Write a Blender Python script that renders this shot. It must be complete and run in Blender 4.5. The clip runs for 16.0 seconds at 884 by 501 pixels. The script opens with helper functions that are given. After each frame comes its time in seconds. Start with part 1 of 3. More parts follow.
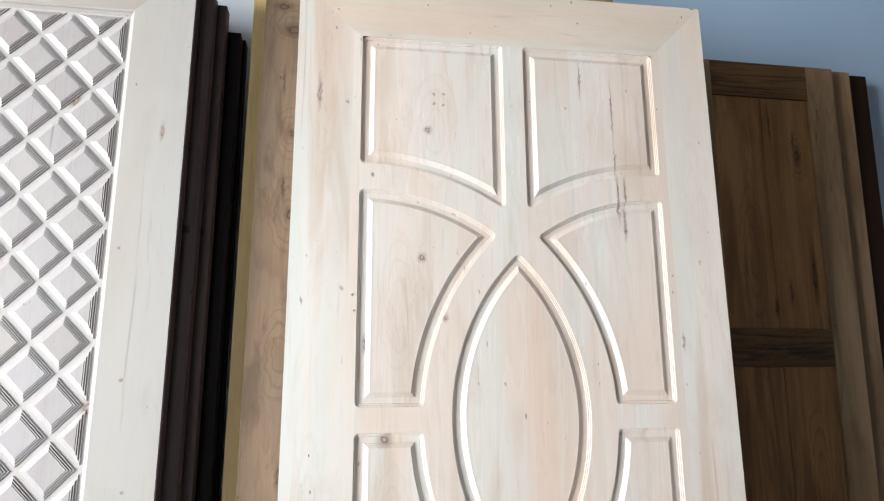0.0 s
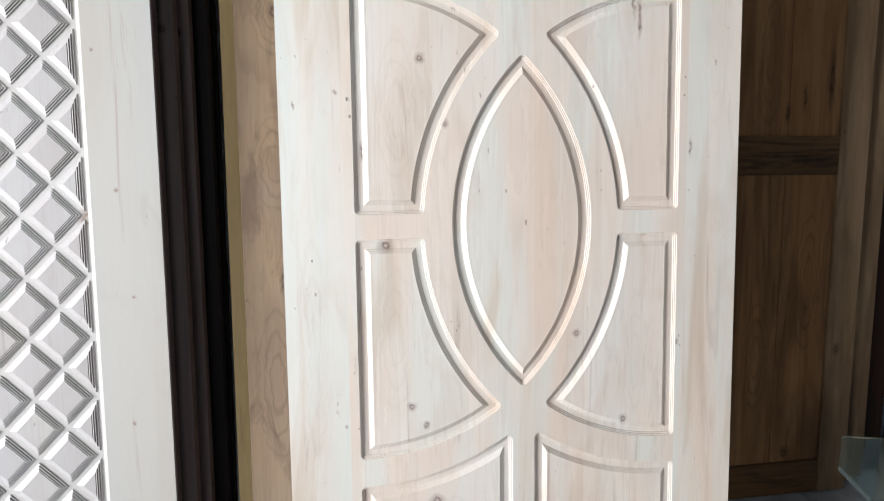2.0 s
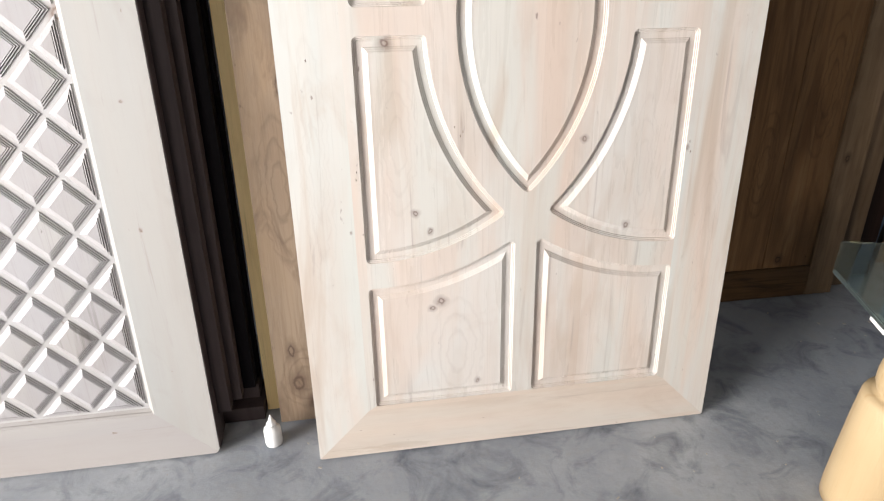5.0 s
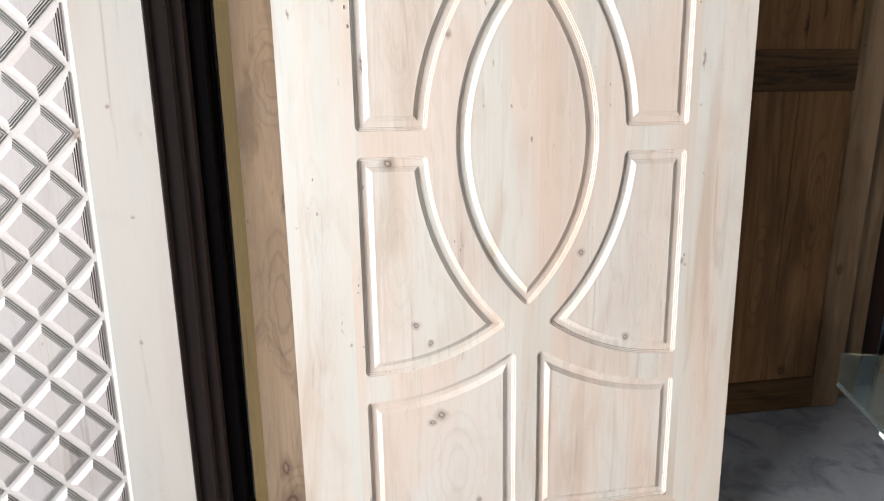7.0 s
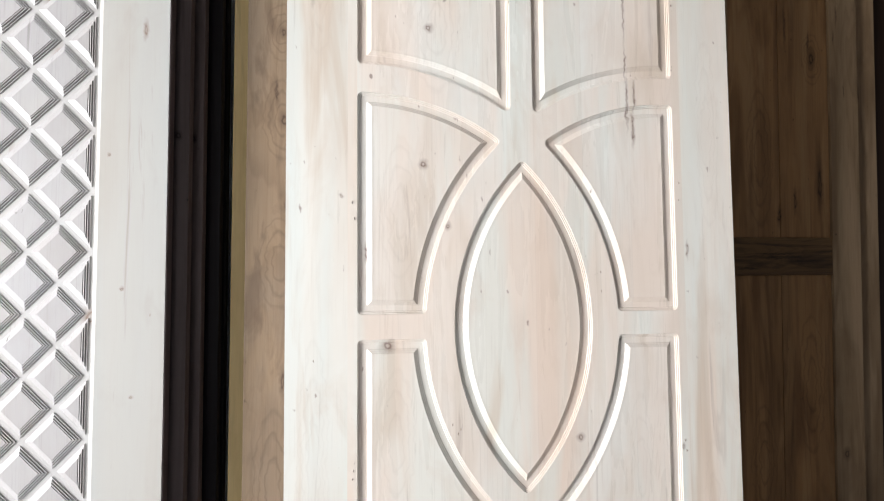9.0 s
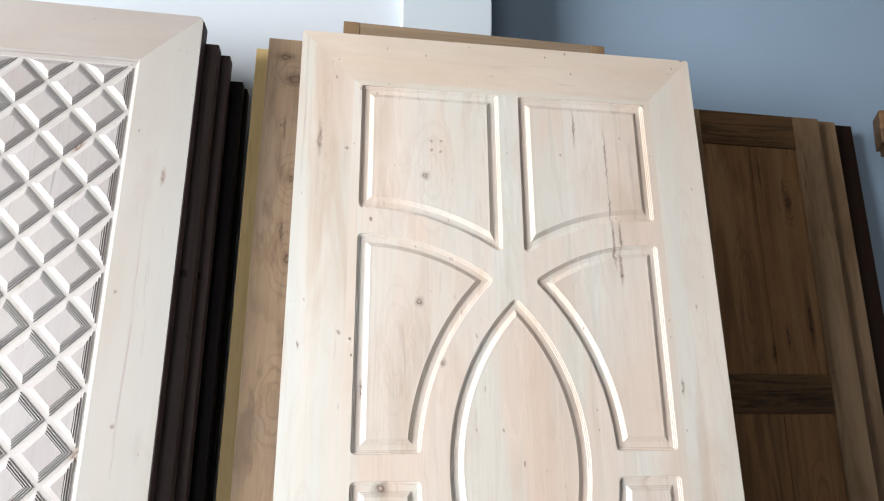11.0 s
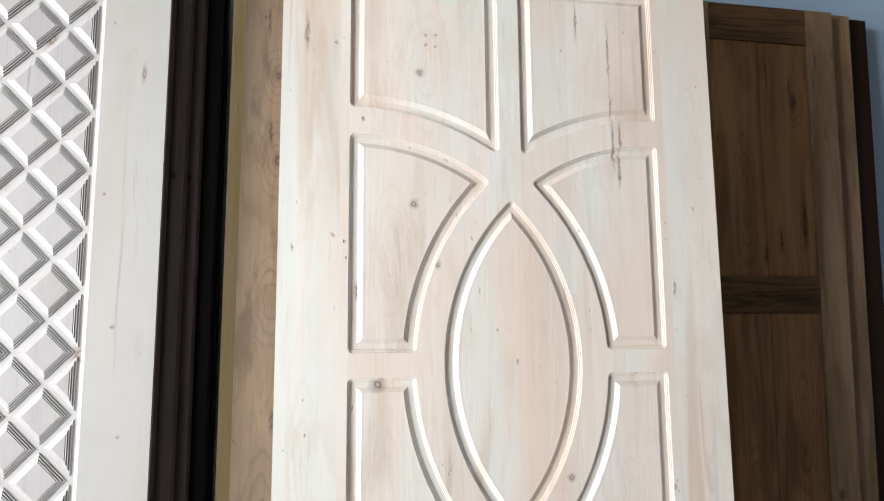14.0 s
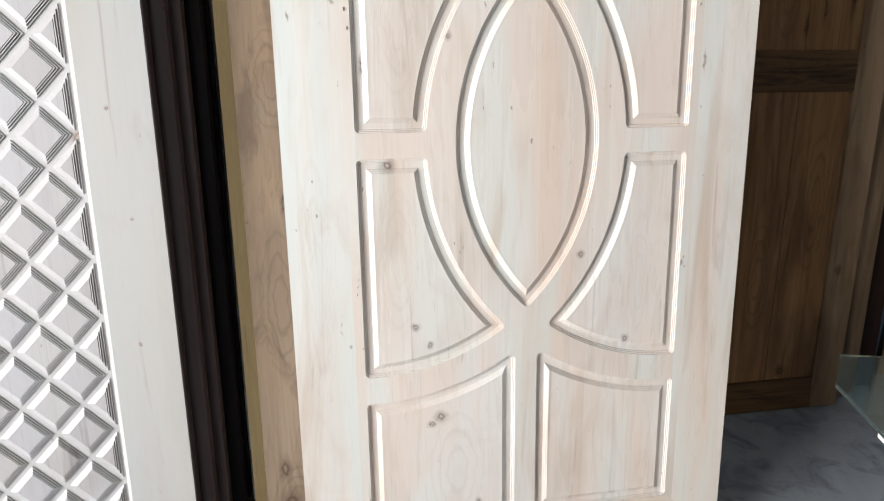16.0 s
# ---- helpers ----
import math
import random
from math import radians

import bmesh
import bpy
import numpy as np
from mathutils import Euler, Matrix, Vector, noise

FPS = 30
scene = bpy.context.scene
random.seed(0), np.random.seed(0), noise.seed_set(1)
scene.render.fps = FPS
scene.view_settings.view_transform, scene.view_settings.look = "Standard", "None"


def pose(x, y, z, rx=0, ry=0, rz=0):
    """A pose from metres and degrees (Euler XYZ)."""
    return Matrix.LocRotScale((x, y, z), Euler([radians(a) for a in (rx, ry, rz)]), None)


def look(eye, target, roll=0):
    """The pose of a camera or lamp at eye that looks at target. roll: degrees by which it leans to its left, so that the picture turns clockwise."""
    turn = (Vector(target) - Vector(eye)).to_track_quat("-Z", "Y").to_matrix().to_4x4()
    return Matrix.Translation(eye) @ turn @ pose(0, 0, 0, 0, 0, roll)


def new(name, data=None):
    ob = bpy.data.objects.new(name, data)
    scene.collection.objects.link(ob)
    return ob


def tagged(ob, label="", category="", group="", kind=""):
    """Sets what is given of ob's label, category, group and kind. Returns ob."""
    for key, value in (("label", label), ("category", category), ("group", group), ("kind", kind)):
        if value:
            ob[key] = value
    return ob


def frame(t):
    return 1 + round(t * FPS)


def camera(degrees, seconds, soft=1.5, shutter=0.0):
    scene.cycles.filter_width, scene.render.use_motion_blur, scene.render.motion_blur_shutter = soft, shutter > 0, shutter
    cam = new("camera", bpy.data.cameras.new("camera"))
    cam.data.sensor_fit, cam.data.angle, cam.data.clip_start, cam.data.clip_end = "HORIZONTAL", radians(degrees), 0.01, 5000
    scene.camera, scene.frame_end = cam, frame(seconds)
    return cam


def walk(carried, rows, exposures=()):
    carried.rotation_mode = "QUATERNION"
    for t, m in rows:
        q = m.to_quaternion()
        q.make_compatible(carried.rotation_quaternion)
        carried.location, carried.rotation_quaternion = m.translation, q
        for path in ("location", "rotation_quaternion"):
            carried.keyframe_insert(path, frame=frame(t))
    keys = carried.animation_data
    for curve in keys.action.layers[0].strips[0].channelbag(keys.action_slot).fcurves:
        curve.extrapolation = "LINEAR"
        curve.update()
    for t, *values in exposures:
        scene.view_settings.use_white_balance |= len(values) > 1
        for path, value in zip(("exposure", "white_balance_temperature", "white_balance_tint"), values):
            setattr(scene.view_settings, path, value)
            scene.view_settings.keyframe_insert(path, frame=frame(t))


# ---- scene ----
from mathutils.geometry import delaunay_2d_cdt

cam = camera(71.23, 16.0, soft=1.2)
# Rows in the leaning door's own frame: seconds, x, y, z, yaw, pitch, roll.
ROWS = [
    (0.0, 0.1228, -1.3803, 1.1453, -9.07, 11.55, 0.28),
    (0.5, 0.1233, -1.3713, 1.1178, -9.18, 9.24, 0.56),
    (1.0, 0.1229, -1.3621, 1.1138, -9.29, 5.12, 0.66),
    (1.5, 0.1211, -1.3481, 1.1262, -9.43, -0.07, 0.75),
    (2.0, 0.1241, -1.3393, 1.1222, -9.28, -5.18, 0.81),
    (2.5, 0.1135, -1.3311, 1.1129, -9.75, -5.59, 0.78),
    (3.0, 0.1177, -1.3218, 1.1132, -9.55, -10.64, 0.77),
    (3.5, 0.1184, -1.3135, 1.0976, -9.26, -14.61, 0.9),
    (4.0, 0.1297, -1.3125, 1.0873, -8.94, -18.9, 1.08),
    (4.2, 0.1298, -1.3065, 1.0827, -9.03, -20.16, 1.12),
    (5.25, 0.1281, -1.3068, 1.0853, -9.045, -21.84, 1.12),
    (6.3, 0.1265, -1.3072, 1.0878, -9.06, -17.53, 1.12),
    (6.5, 0.1303, -1.3123, 1.0911, -8.92, -16.02, 1.18),
    (7.0, 0.1227, -1.3184, 1.1007, -9.18, -11.9, 1.06),
    (7.5, 0.1146, -1.3204, 1.1089, -9.49, -8.77, 0.99),
    (8.0, 0.1122, -1.3276, 1.1244, -9.56, -4.95, 0.78),
    (8.5, 0.1111, -1.3348, 1.1269, -9.56, -1.65, 0.62),
    (9.0, 0.1122, -1.3491, 1.137, -9.49, 3.5, 0.47),
    (9.5, 0.1127, -1.3655, 1.1446, -9.51, 8.15, 0.35),
    (10.0, 0.1125, -1.375, 1.1431, -9.51, 11.7, 0.31),
    (10.2, 0.1119, -1.3755, 1.1467, -9.52, 12.84, 0.21),
    (11.3, 0.1166, -1.3839, 1.1348, -9.583, 16.449, 0.381),
    (12.3, 0.1171, -1.3848, 1.1335, -9.59, 16.85, 0.4),
    (12.5, 0.1173, -1.3874, 1.1387, -9.59, 16.6, 0.39),
    (13.0, 0.1183, -1.3877, 1.1407, -10.35, 16.18, 0.49),
    (13.5, 0.1209, -1.3776, 1.1365, -10.0, 12.68, 0.42),
    (14.0, 0.1198, -1.3658, 1.1375, -9.98, 7.0, 0.46),
    (14.5, 0.1196, -1.3485, 1.1322, -9.83, 0.94, 0.64),
    (15.0, 0.1131, -1.3308, 1.1214, -9.85, -3.83, 0.79),
    (15.5, 0.1068, -1.3272, 1.1154, -9.52, -5.42, 0.89),
    (16.0, 0.1209, -1.3156, 1.1102, -9.3, -12.14, 0.99),
]
LEANED = pose(0, 0, 0, -6)
walk(cam, [(t, LEANED @ pose(x, y, z, 90 + pitch, roll, yaw)) for t, x, y, z, yaw, pitch, roll in ROWS],
     exposures=[(0.0, 0.12, 6550, 11), (1.0, 0.06, 6450, 11), (2.5, 0.02, 6500, 11), (3.5, 0.12, 6800, 13), (4.2, 0.2, 6850, 14), (6.3, 0.2, 6850, 14), (7.0, 0.17, 6850, 14),
                (8.0, 0.12, 6700, 12), (9.0, 0.14, 6550, 11), (10.2, 0.11, 6700, 12), (12.3, 0.22, 6750, 12), (13.5, 0.13, 6700, 11), (14.5, 0.09, 6450, 11), (16.0, 0.06, 6550, 11)])

# ---- world and lights ----
world = bpy.data.worlds.new("sky")
scene.world = world
world.use_nodes = True
wn = world.node_tree
sky = wn.nodes.new("ShaderNodeTexSky")
sky.sky_type, sky.sun_disc = "NISHITA", False
sky.sun_elevation, sky.sun_rotation = radians(40), radians(200)
wn.links.new(sky.outputs[0], wn.nodes["Background"].inputs[0])
wn.nodes["Background"].inputs[1].default_value = 0.05


def area_light(name, eye, target, width, height, watts, colour, spread=180):
    data = bpy.data.lights.new(name, "AREA")
    data.shape, data.size, data.size_y, data.energy, data.color = "RECTANGLE", width, height, watts, colour
    data.spread = radians(spread)
    ob = new(name, data)
    ob.matrix_world = look(eye, target)
    return ob


# area lamps for daylight, set in side and front openings assumed out of view
area_light("side_daylight", (-4.53, -2.2, 1.35), (0.0, 0.0, 1.3), 2.8, 2.4, 160, (0.97, 0.985, 1.0), 78)
area_light("front_daylight", (-1.4, -4.42, 2.05), (0.0, 0, 1.3), 1.6, 1.3, 38, (1.0, 0.985, 0.97))

# ---- materials ----


def node_material(name):
    mat = bpy.data.materials.new(name)
    mat.use_nodes = True
    tree = mat.node_tree
    return mat, tree, tree.nodes["Principled BSDF"]


def put(tree, kind, **inputs):
    node = tree.nodes.new(kind)
    for key, value in inputs.items():
        node.inputs[key.replace("_", " ")].default_value = value
    return node


def ramp(tree, source, stops):
    node = tree.nodes.new("ShaderNodeValToRGB")
    els = node.color_ramp.elements
    while len(els) < len(stops):
        els.new(0.5)
    for el, (at, col) in zip(els, stops):
        el.position, el.color = at, (*col, 1) if len(col) == 3 else col
    tree.links.new(source, node.inputs[0])
    return node.outputs[0]


def grey(tree, source, lo, hi, a=0.0, b=1.0):
    node = tree.nodes.new("ShaderNodeMapRange")
    for i, v in zip((1, 2, 3, 4), (lo, hi, a, b)):
        node.inputs[i].default_value = v
    tree.links.new(source, node.inputs[0])
    return node.outputs[0]


def mix(tree, fac, a, b, kind="MIX"):
    node = tree.nodes.new("ShaderNodeMix")
    node.data_type, node.blend_type = "RGBA", kind
    for socket, value in ((node.inputs[0], fac), (node.inputs[6], a), (node.inputs[7], b)):
        if isinstance(value, bpy.types.NodeSocket):
            tree.links.new(value, socket)
        else:
            socket.default_value = (*value, 1) if isinstance(value, tuple) else value
    return node.outputs[2]


KNOT = ((0.0, 0.45), (0.16, 0.4), (0.3, 0.95), (0.42, 0.5), (0.6, 0.3), (1.0, 0.0))
WHORL = ((0.0, 0.1), (0.30, 0.05), (0.36, 0.34), (0.41, 0.03), (0.58, 0.03), (0.64, 0.30), (0.69, 0.0), (0.84, 0.0), (0.90, 0.22), (0.96, 0.0))


def wood(name, pale, deep, wash, axis="z", knots=(), whorls=(), swirl=1.0, rough=0.55, streaks=0.5, seed=0.0, stain=(0.16, 0.1, 0.07), shine=0.3, board=0.0, rings=0.3, pores=0.22, dirt=0.6, grain_across=46.0, mottle=(), warp=0.6, relief=0.25):
    """Timber with grain along one local axis: broad boards' tone, grain lines, dark streaks, pores and knots."""
    mat, tree, bsdf = node_material(name)
    ln = tree.links
    tc = tree.nodes.new("ShaderNodeTexCoord")
    info = tree.nodes.new("ShaderNodeObjectInfo")
    shift = tree.nodes.new("ShaderNodeVectorMath")
    shift.operation = "ADD"
    jump = tree.nodes.new("ShaderNodeVectorMath")
    jump.operation = "SCALE"
    jump.inputs[0].default_value = (3.1, 1.7, 5.3)
    ln.new(info.outputs["Random"], jump.inputs["Scale"])
    ln.new(tc.outputs["Object"], shift.inputs[0])
    ln.new(jump.outputs[0], shift.inputs[1])

    def stretched(across, along, off):
        mp = tree.nodes.new("ShaderNodeMapping")
        mp.inputs["Scale"].default_value = (along, across, across) if axis == "x" else (across, across, along)
        mp.inputs["Location"].default_value = (off + seed, off * 0.7 + seed, off * 1.3)
        ln.new(shift.outputs[0], mp.inputs["Vector"])
        return mp.outputs[0]

    def noise_at(vec, scale=1.0, detail=4.0, rough_=0.55, distort=0.0):
        n = put(tree, "ShaderNodeTexNoise", Scale=scale, Detail=detail, Roughness=rough_, Distortion=distort)
        ln.new(vec, n.inputs["Vector"])
        return n.outputs["Fac"]

    broad = noise_at(stretched(7.0, 0.5, 2.0), 1.0, 3.0, 0.5, 0.3)
    cloud = noise_at(stretched(2.2, 1.1, 9.0), 1.0, 5.0, 0.6, 0.4)
    grain = noise_at(stretched(grain_across, 1.6, 4.0), 1.0, 6.0, 0.62, warp)
    fine = noise_at(stretched(260.0, 7.0, 6.0), 1.0, 3.0, 0.6)
    col = mix(tree, grey(tree, broad, 0.34, 0.66), pale, wash)
    col = mix(tree, grey(tree, cloud, 0.46, 0.74, 0.0, 0.6), col, deep)
    col = mix(tree, grey(tree, grain, 0.48, 0.75, 0.0, streaks), col, deep)
    for i, (tint, across, along, lo, hi, amount) in enumerate(mottle):
        col = mix(tree, grey(tree, noise_at(stretched(across, along, 31.0 + 4.7 * i), 1.0, 4.0, 0.55, warp), lo, hi, 0.0, amount), col, tint)
    if board:
        sep = tree.nodes.new("ShaderNodeSeparateXYZ")
        ln.new(tc.outputs["Object"], sep.inputs[0])
        cell = tree.nodes.new("ShaderNodeMath")
        cell.operation = "MULTIPLY_ADD"
        cell.inputs[1].default_value, cell.inputs[2].default_value = 1 / board, 7.3 + seed
        ln.new(sep.outputs[0], cell.inputs[0])
        flo = tree.nodes.new("ShaderNodeMath")
        flo.operation = "FLOOR"
        ln.new(cell.outputs[0], flo.inputs[0])
        wh = tree.nodes.new("ShaderNodeTexWhiteNoise")
        wh.noise_dimensions = "1D"
        ln.new(flo.outputs[0], wh.inputs["W"])
        col = mix(tree, grey(tree, wh.outputs["Value"], 0.0, 1.0, 0.0, 0.35), col, wash)
        col = mix(tree, grey(tree, wh.outputs["Value"], 0.0, 0.4, 0.18, 0.0), col, deep)
        seam = tree.nodes.new("ShaderNodeMath")
        seam.operation = "FRACT"
        ln.new(cell.outputs[0], seam.inputs[0])
        col = mix(tree, grey(tree, seam.outputs[0], 0.985, 1.0, 0.0, 0.13), col, stain)
    if rings:
        lines = tree.nodes.new("ShaderNodeMath")
        lines.operation = "MULTIPLY"
        lines.inputs[1].default_value = 17.0
        ln.new(noise_at(stretched(5.5, 0.75, 15.0), 1.0, 3.0, 0.5, warp * 0.5), lines.inputs[0])
        saw = tree.nodes.new("ShaderNodeMath")
        saw.operation = "FRACT"
        ln.new(lines.outputs[0], saw.inputs[0])
        veil = tree.nodes.new("ShaderNodeMath")
        veil.operation = "MULTIPLY"
        ln.new(ramp(tree, saw.outputs[0], [(0.0, (0,) * 3), (0.45, (0,) * 3), (0.9, (rings,) * 3), (1.0, (0,) * 3)]), veil.inputs[0])
        ln.new(grey(tree, noise_at(stretched(3.1, 1.0, 21.0), 1.0, 2.0), 0.42, 0.62), veil.inputs[1])
        col = mix(tree, veil.outputs[0], col, deep)
    smudge = noise_at(stretched(11.0, 4.0, 27.0), 1.0, 5.0, 0.6, 0.8)
    col = mix(tree, grey(tree, smudge, 0.56, 0.8, 0.0, 0.45), col, deep)
    dark = noise_at(stretched(24.0, 1.1, 12.0), 1.0, 5.0, 0.65, 0.9)
    col = mix(tree, grey(tree, dark, 0.60 if dirt > 0.7 else 0.62, 0.78, 0.0, dirt), col, stain)
    col = mix(tree, grey(tree, fine, 0.55, 0.8, 0.0, pores), col, stain)
    speck = noise_at(stretched(70.0, 34.0, 3.0), 1.0, 2.0, 0.5)
    col = mix(tree, grey(tree, speck, 0.74, 0.8, 0.0, 0.7), col, stain)
    for spots, rough_edge, stops in ((whorls, 0.03, WHORL), (knots, 0.012, KNOT)):
        if not spots:
            continue
        wob = put(tree, "ShaderNodeTexNoise", Scale=0.84 / rough_edge, Detail=2.0)
        ln.new(tc.outputs["Object"], wob.inputs["Vector"])
        bent = tree.nodes.new("ShaderNodeVectorMath")
        bent.operation = "MULTIPLY_ADD"
        bent.inputs[1].default_value = (rough_edge, 0.0, rough_edge)
        ln.new(wob.outputs["Color"], bent.inputs[0])
        ln.new(tc.outputs["Object"], bent.inputs[2])
        nearest = None
        for ku, kv, ka, kb in spots:
            away = tree.nodes.new("ShaderNodeVectorMath")
            away.operation = "SUBTRACT"
            away.inputs[1].default_value = (ku + rough_edge / 2, 0.0, kv + rough_edge / 2)
            ln.new(bent.outputs[0], away.inputs[0])
            mul = tree.nodes.new("ShaderNodeVectorMath")
            mul.operation = "MULTIPLY"
            mul.inputs[1].default_value = (1 / ka, 0.0, 1 / kb)
            ln.new(away.outputs[0], mul.inputs[0])
            dist = tree.nodes.new("ShaderNodeVectorMath")
            dist.operation = "LENGTH"
            ln.new(mul.outputs[0], dist.inputs[0])
            if nearest is None:
                nearest = dist.outputs["Value"]
            else:
                low = tree.nodes.new("ShaderNodeMath")
                low.operation = "MINIMUM"
                ln.new(nearest, low.inputs[0])
                ln.new(dist.outputs["Value"], low.inputs[1])
                nearest = low.outputs[0]
        col = mix(tree, ramp(tree, nearest, [(at, (v * (swirl if stops is WHORL else 1.0),) * 3) for at, v in stops]), col, stain)
    ln.new(col, bsdf.inputs["Base Color"])
    ln.new(grey(tree, grain, 0.3, 0.8, rough - 0.06, rough + 0.12), bsdf.inputs["Roughness"])
    bsdf.inputs["Specular IOR Level"].default_value = shine
    bump = put(tree, "ShaderNodeBump", Strength=relief, Distance=0.0012)
    both = tree.nodes.new("ShaderNodeMath")
    ln.new(grain, both.inputs[0])
    ln.new(fine, both.inputs[1])
    ln.new(both.outputs[0], bump.inputs["Height"])
    ln.new(bump.outputs[0], bsdf.inputs["Normal"])
    return mat


def plaster(name, colour, dirt, scale=1.0):
    mat, tree, bsdf = node_material(name)
    tc = tree.nodes.new("ShaderNodeTexCoord")
    big = put(tree, "ShaderNodeTexNoise", Scale=1.1 * scale, Detail=6.0, Roughness=0.6)
    small = put(tree, "ShaderNodeTexNoise", Scale=130.0, Detail=4.0)
    for n in (big, small):
        tree.links.new(tc.outputs["Object"], n.inputs["Vector"])
    col = mix(tree, grey(tree, big.outputs["Fac"], 0.42, 0.75, 0.0, 0.5), colour, dirt)
    col = mix(tree, grey(tree, small.outputs["Fac"], 0.5, 0.8, 0.0, 0.15), col, dirt)
    tree.links.new(col, bsdf.inputs["Base Color"])
    bsdf.inputs["Roughness"].default_value = 0.7
    bump = put(tree, "ShaderNodeBump", Strength=0.15, Distance=0.002)
    tree.links.new(small.outputs["Fac"], bump.inputs["Height"])
    tree.links.new(bump.outputs[0], bsdf.inputs["Normal"])
    return mat


def concrete(name):
    mat, tree, bsdf = node_material(name)
    tc = tree.nodes.new("ShaderNodeTexCoord")
    outs = []
    for scale, detail, distort in ((1.6, 8.0, 0.8), (7.0, 7.0, 1.2), (55.0, 5.0, 0.0), (210.0, 2.0, 0.0)):
        n = put(tree, "ShaderNodeTexNoise", Scale=scale, Detail=detail, Roughness=0.62, Distortion=distort)
        tree.links.new(tc.outputs["Object"], n.inputs["Vector"])
        outs.append(n.outputs["Fac"])
    col = mix(tree, grey(tree, outs[0], 0.36, 0.66), (0.26, 0.285, 0.32), (0.43, 0.455, 0.475))
    col = mix(tree, grey(tree, outs[1], 0.5, 0.72, 0.0, 0.7), col, (0.075, 0.09, 0.115))
    col = mix(tree, grey(tree, outs[1], 0.28, 0.42, 0.5, 0.0), col, (0.34, 0.34, 0.33))
    col = mix(tree, grey(tree, outs[2], 0.5, 0.75, 0.0, 0.3), col, (0.32, 0.31, 0.29))
    col = mix(tree, grey(tree, outs[3], 0.7, 0.78, 0.0, 0.5), col, (0.42, 0.38, 0.32))
    tree.links.new(col, bsdf.inputs["Base Color"])
    tree.links.new(grey(tree, outs[1], 0.3, 0.7, 0.42, 0.68), bsdf.inputs["Roughness"])
    bump = put(tree, "ShaderNodeBump", Strength=0.3, Distance=0.003)
    tree.links.new(outs[2], bump.inputs["Height"])
    tree.links.new(bump.outputs[0], bsdf.inputs["Normal"])
    return mat


def plain(name, colour, rough=0.5, metal=0.0):
    mat, tree, bsdf = node_material(name)
    tc = tree.nodes.new("ShaderNodeTexCoord")
    n = put(tree, "ShaderNodeTexNoise", Scale=60.0, Detail=4.0)
    tree.links.new(tc.outputs["Object"], n.inputs["Vector"])
    tree.links.new(mix(tree, grey(tree, n.outputs["Fac"], 0.4, 0.75, 0.0, 0.25), colour, tuple(c * 0.75 for c in colour)), bsdf.inputs["Base Color"])
    bsdf.inputs["Roughness"].default_value, bsdf.inputs["Metallic"].default_value = rough, metal
    return mat


KNOTS = ((0.312, 1.721, 0.014, 0.014), (0.298, 1.408, 0.014, 0.016), (0.218, 1.007, 0.024, 0.02), (0.653, 0.794, 0.013, 0.013), (0.269, 0.645, 0.014, 0.014),
         (0.322, 0.421, 0.022, 0.02), (0.771, 0.582, 0.013, 0.016), (0.30, 0.405, 0.016, 0.012), (0.352, 1.27, 0.01, 0.014), (0.30, 0.60, 0.010, 0.012),
         (0.786, 1.57, 0.0045, 0.09), (0.805, 1.585, 0.0045, 0.05), (0.782, 1.80, 0.0035, 0.11), (0.80, 1.50, 0.006, 0.05), (0.172, 1.21, 0.009, 0.03), (0.788, 1.545, 0.004, 0.03), (0.80, 1.53, 0.007, 0.02), (0.784, 1.66, 0.0025, 0.05), (0.70, 1.88, 0.0035, 0.07),
         (0.326, 1.814, 0.006, 0.006), (0.351, 1.816, 0.006, 0.006), (0.327, 1.789, 0.006, 0.006), (0.350, 1.787, 0.006, 0.006), (0.66, 1.80, 0.004, 0.004), (0.41, 0.19, 0.01, 0.012))
STILE_KNOTS = ((0.118, 1.335, 0.006, 0.007), (0.122, 0.61, 0.005, 0.006), (0.905, 0.76, 0.006, 0.012), (0.055, 1.8, 0.008, 0.06), (0.12, 1.78, 0.006, 0.006), (0.93, 1.22, 0.005, 0.03))
PINK, SAGE, TAN = (0.60, 0.487, 0.41), (0.545, 0.575, 0.54), (0.44, 0.345, 0.265)
R_KNOTS = ((0.40, 1.845, 0.018, 0.05), (0.388, 1.90, 0.006, 0.05), (0.33, 1.36, 0.010, 0.06), (0.27, 1.31, 0.012, 0.05), (0.425, 1.42, 0.014, 0.12), (0.33, 0.15, 0.025, 0.03), (0.30, 1.95, 0.006, 0.09))
OLIVE_KNOTS = ((0.50, 0.515, 0.02, 0.03), (0.478, 1.92, 0.004, 0.03), (0.475, 1.25, 0.005, 0.005), (0.49, 2.0, 0.004, 0.06), (0.515, 1.74, 0.004, 0.04))
S_KNOTS = ((0.09, 1.53, 0.022, 0.03), (0.085, 1.75, 0.012, 0.02), (0.095, 1.32, 0.008, 0.02), (0.07, 1.6, 0.005, 0.05), (0.06, 1.9, 0.005, 0.06), (0.06, 0.12, 0.04, 0.06), (0.10, 0.06, 0.04, 0.04), (0.05, 0.22, 0.02, 0.05), (0.09, 0.9, 0.01, 0.05), (0.08, 2.05, 0.05, 0.03), (0.05, 2.12, 0.04, 0.02))
FIELD_WHORLS = ((0.245, 1.30, 0.045, 0.16), (0.235, 0.80, 0.045, 0.17), (0.33, 1.72, 0.06, 0.16), (0.80, 0.72, 0.03, 0.18), (0.36, 0.28, 0.07, 0.16))
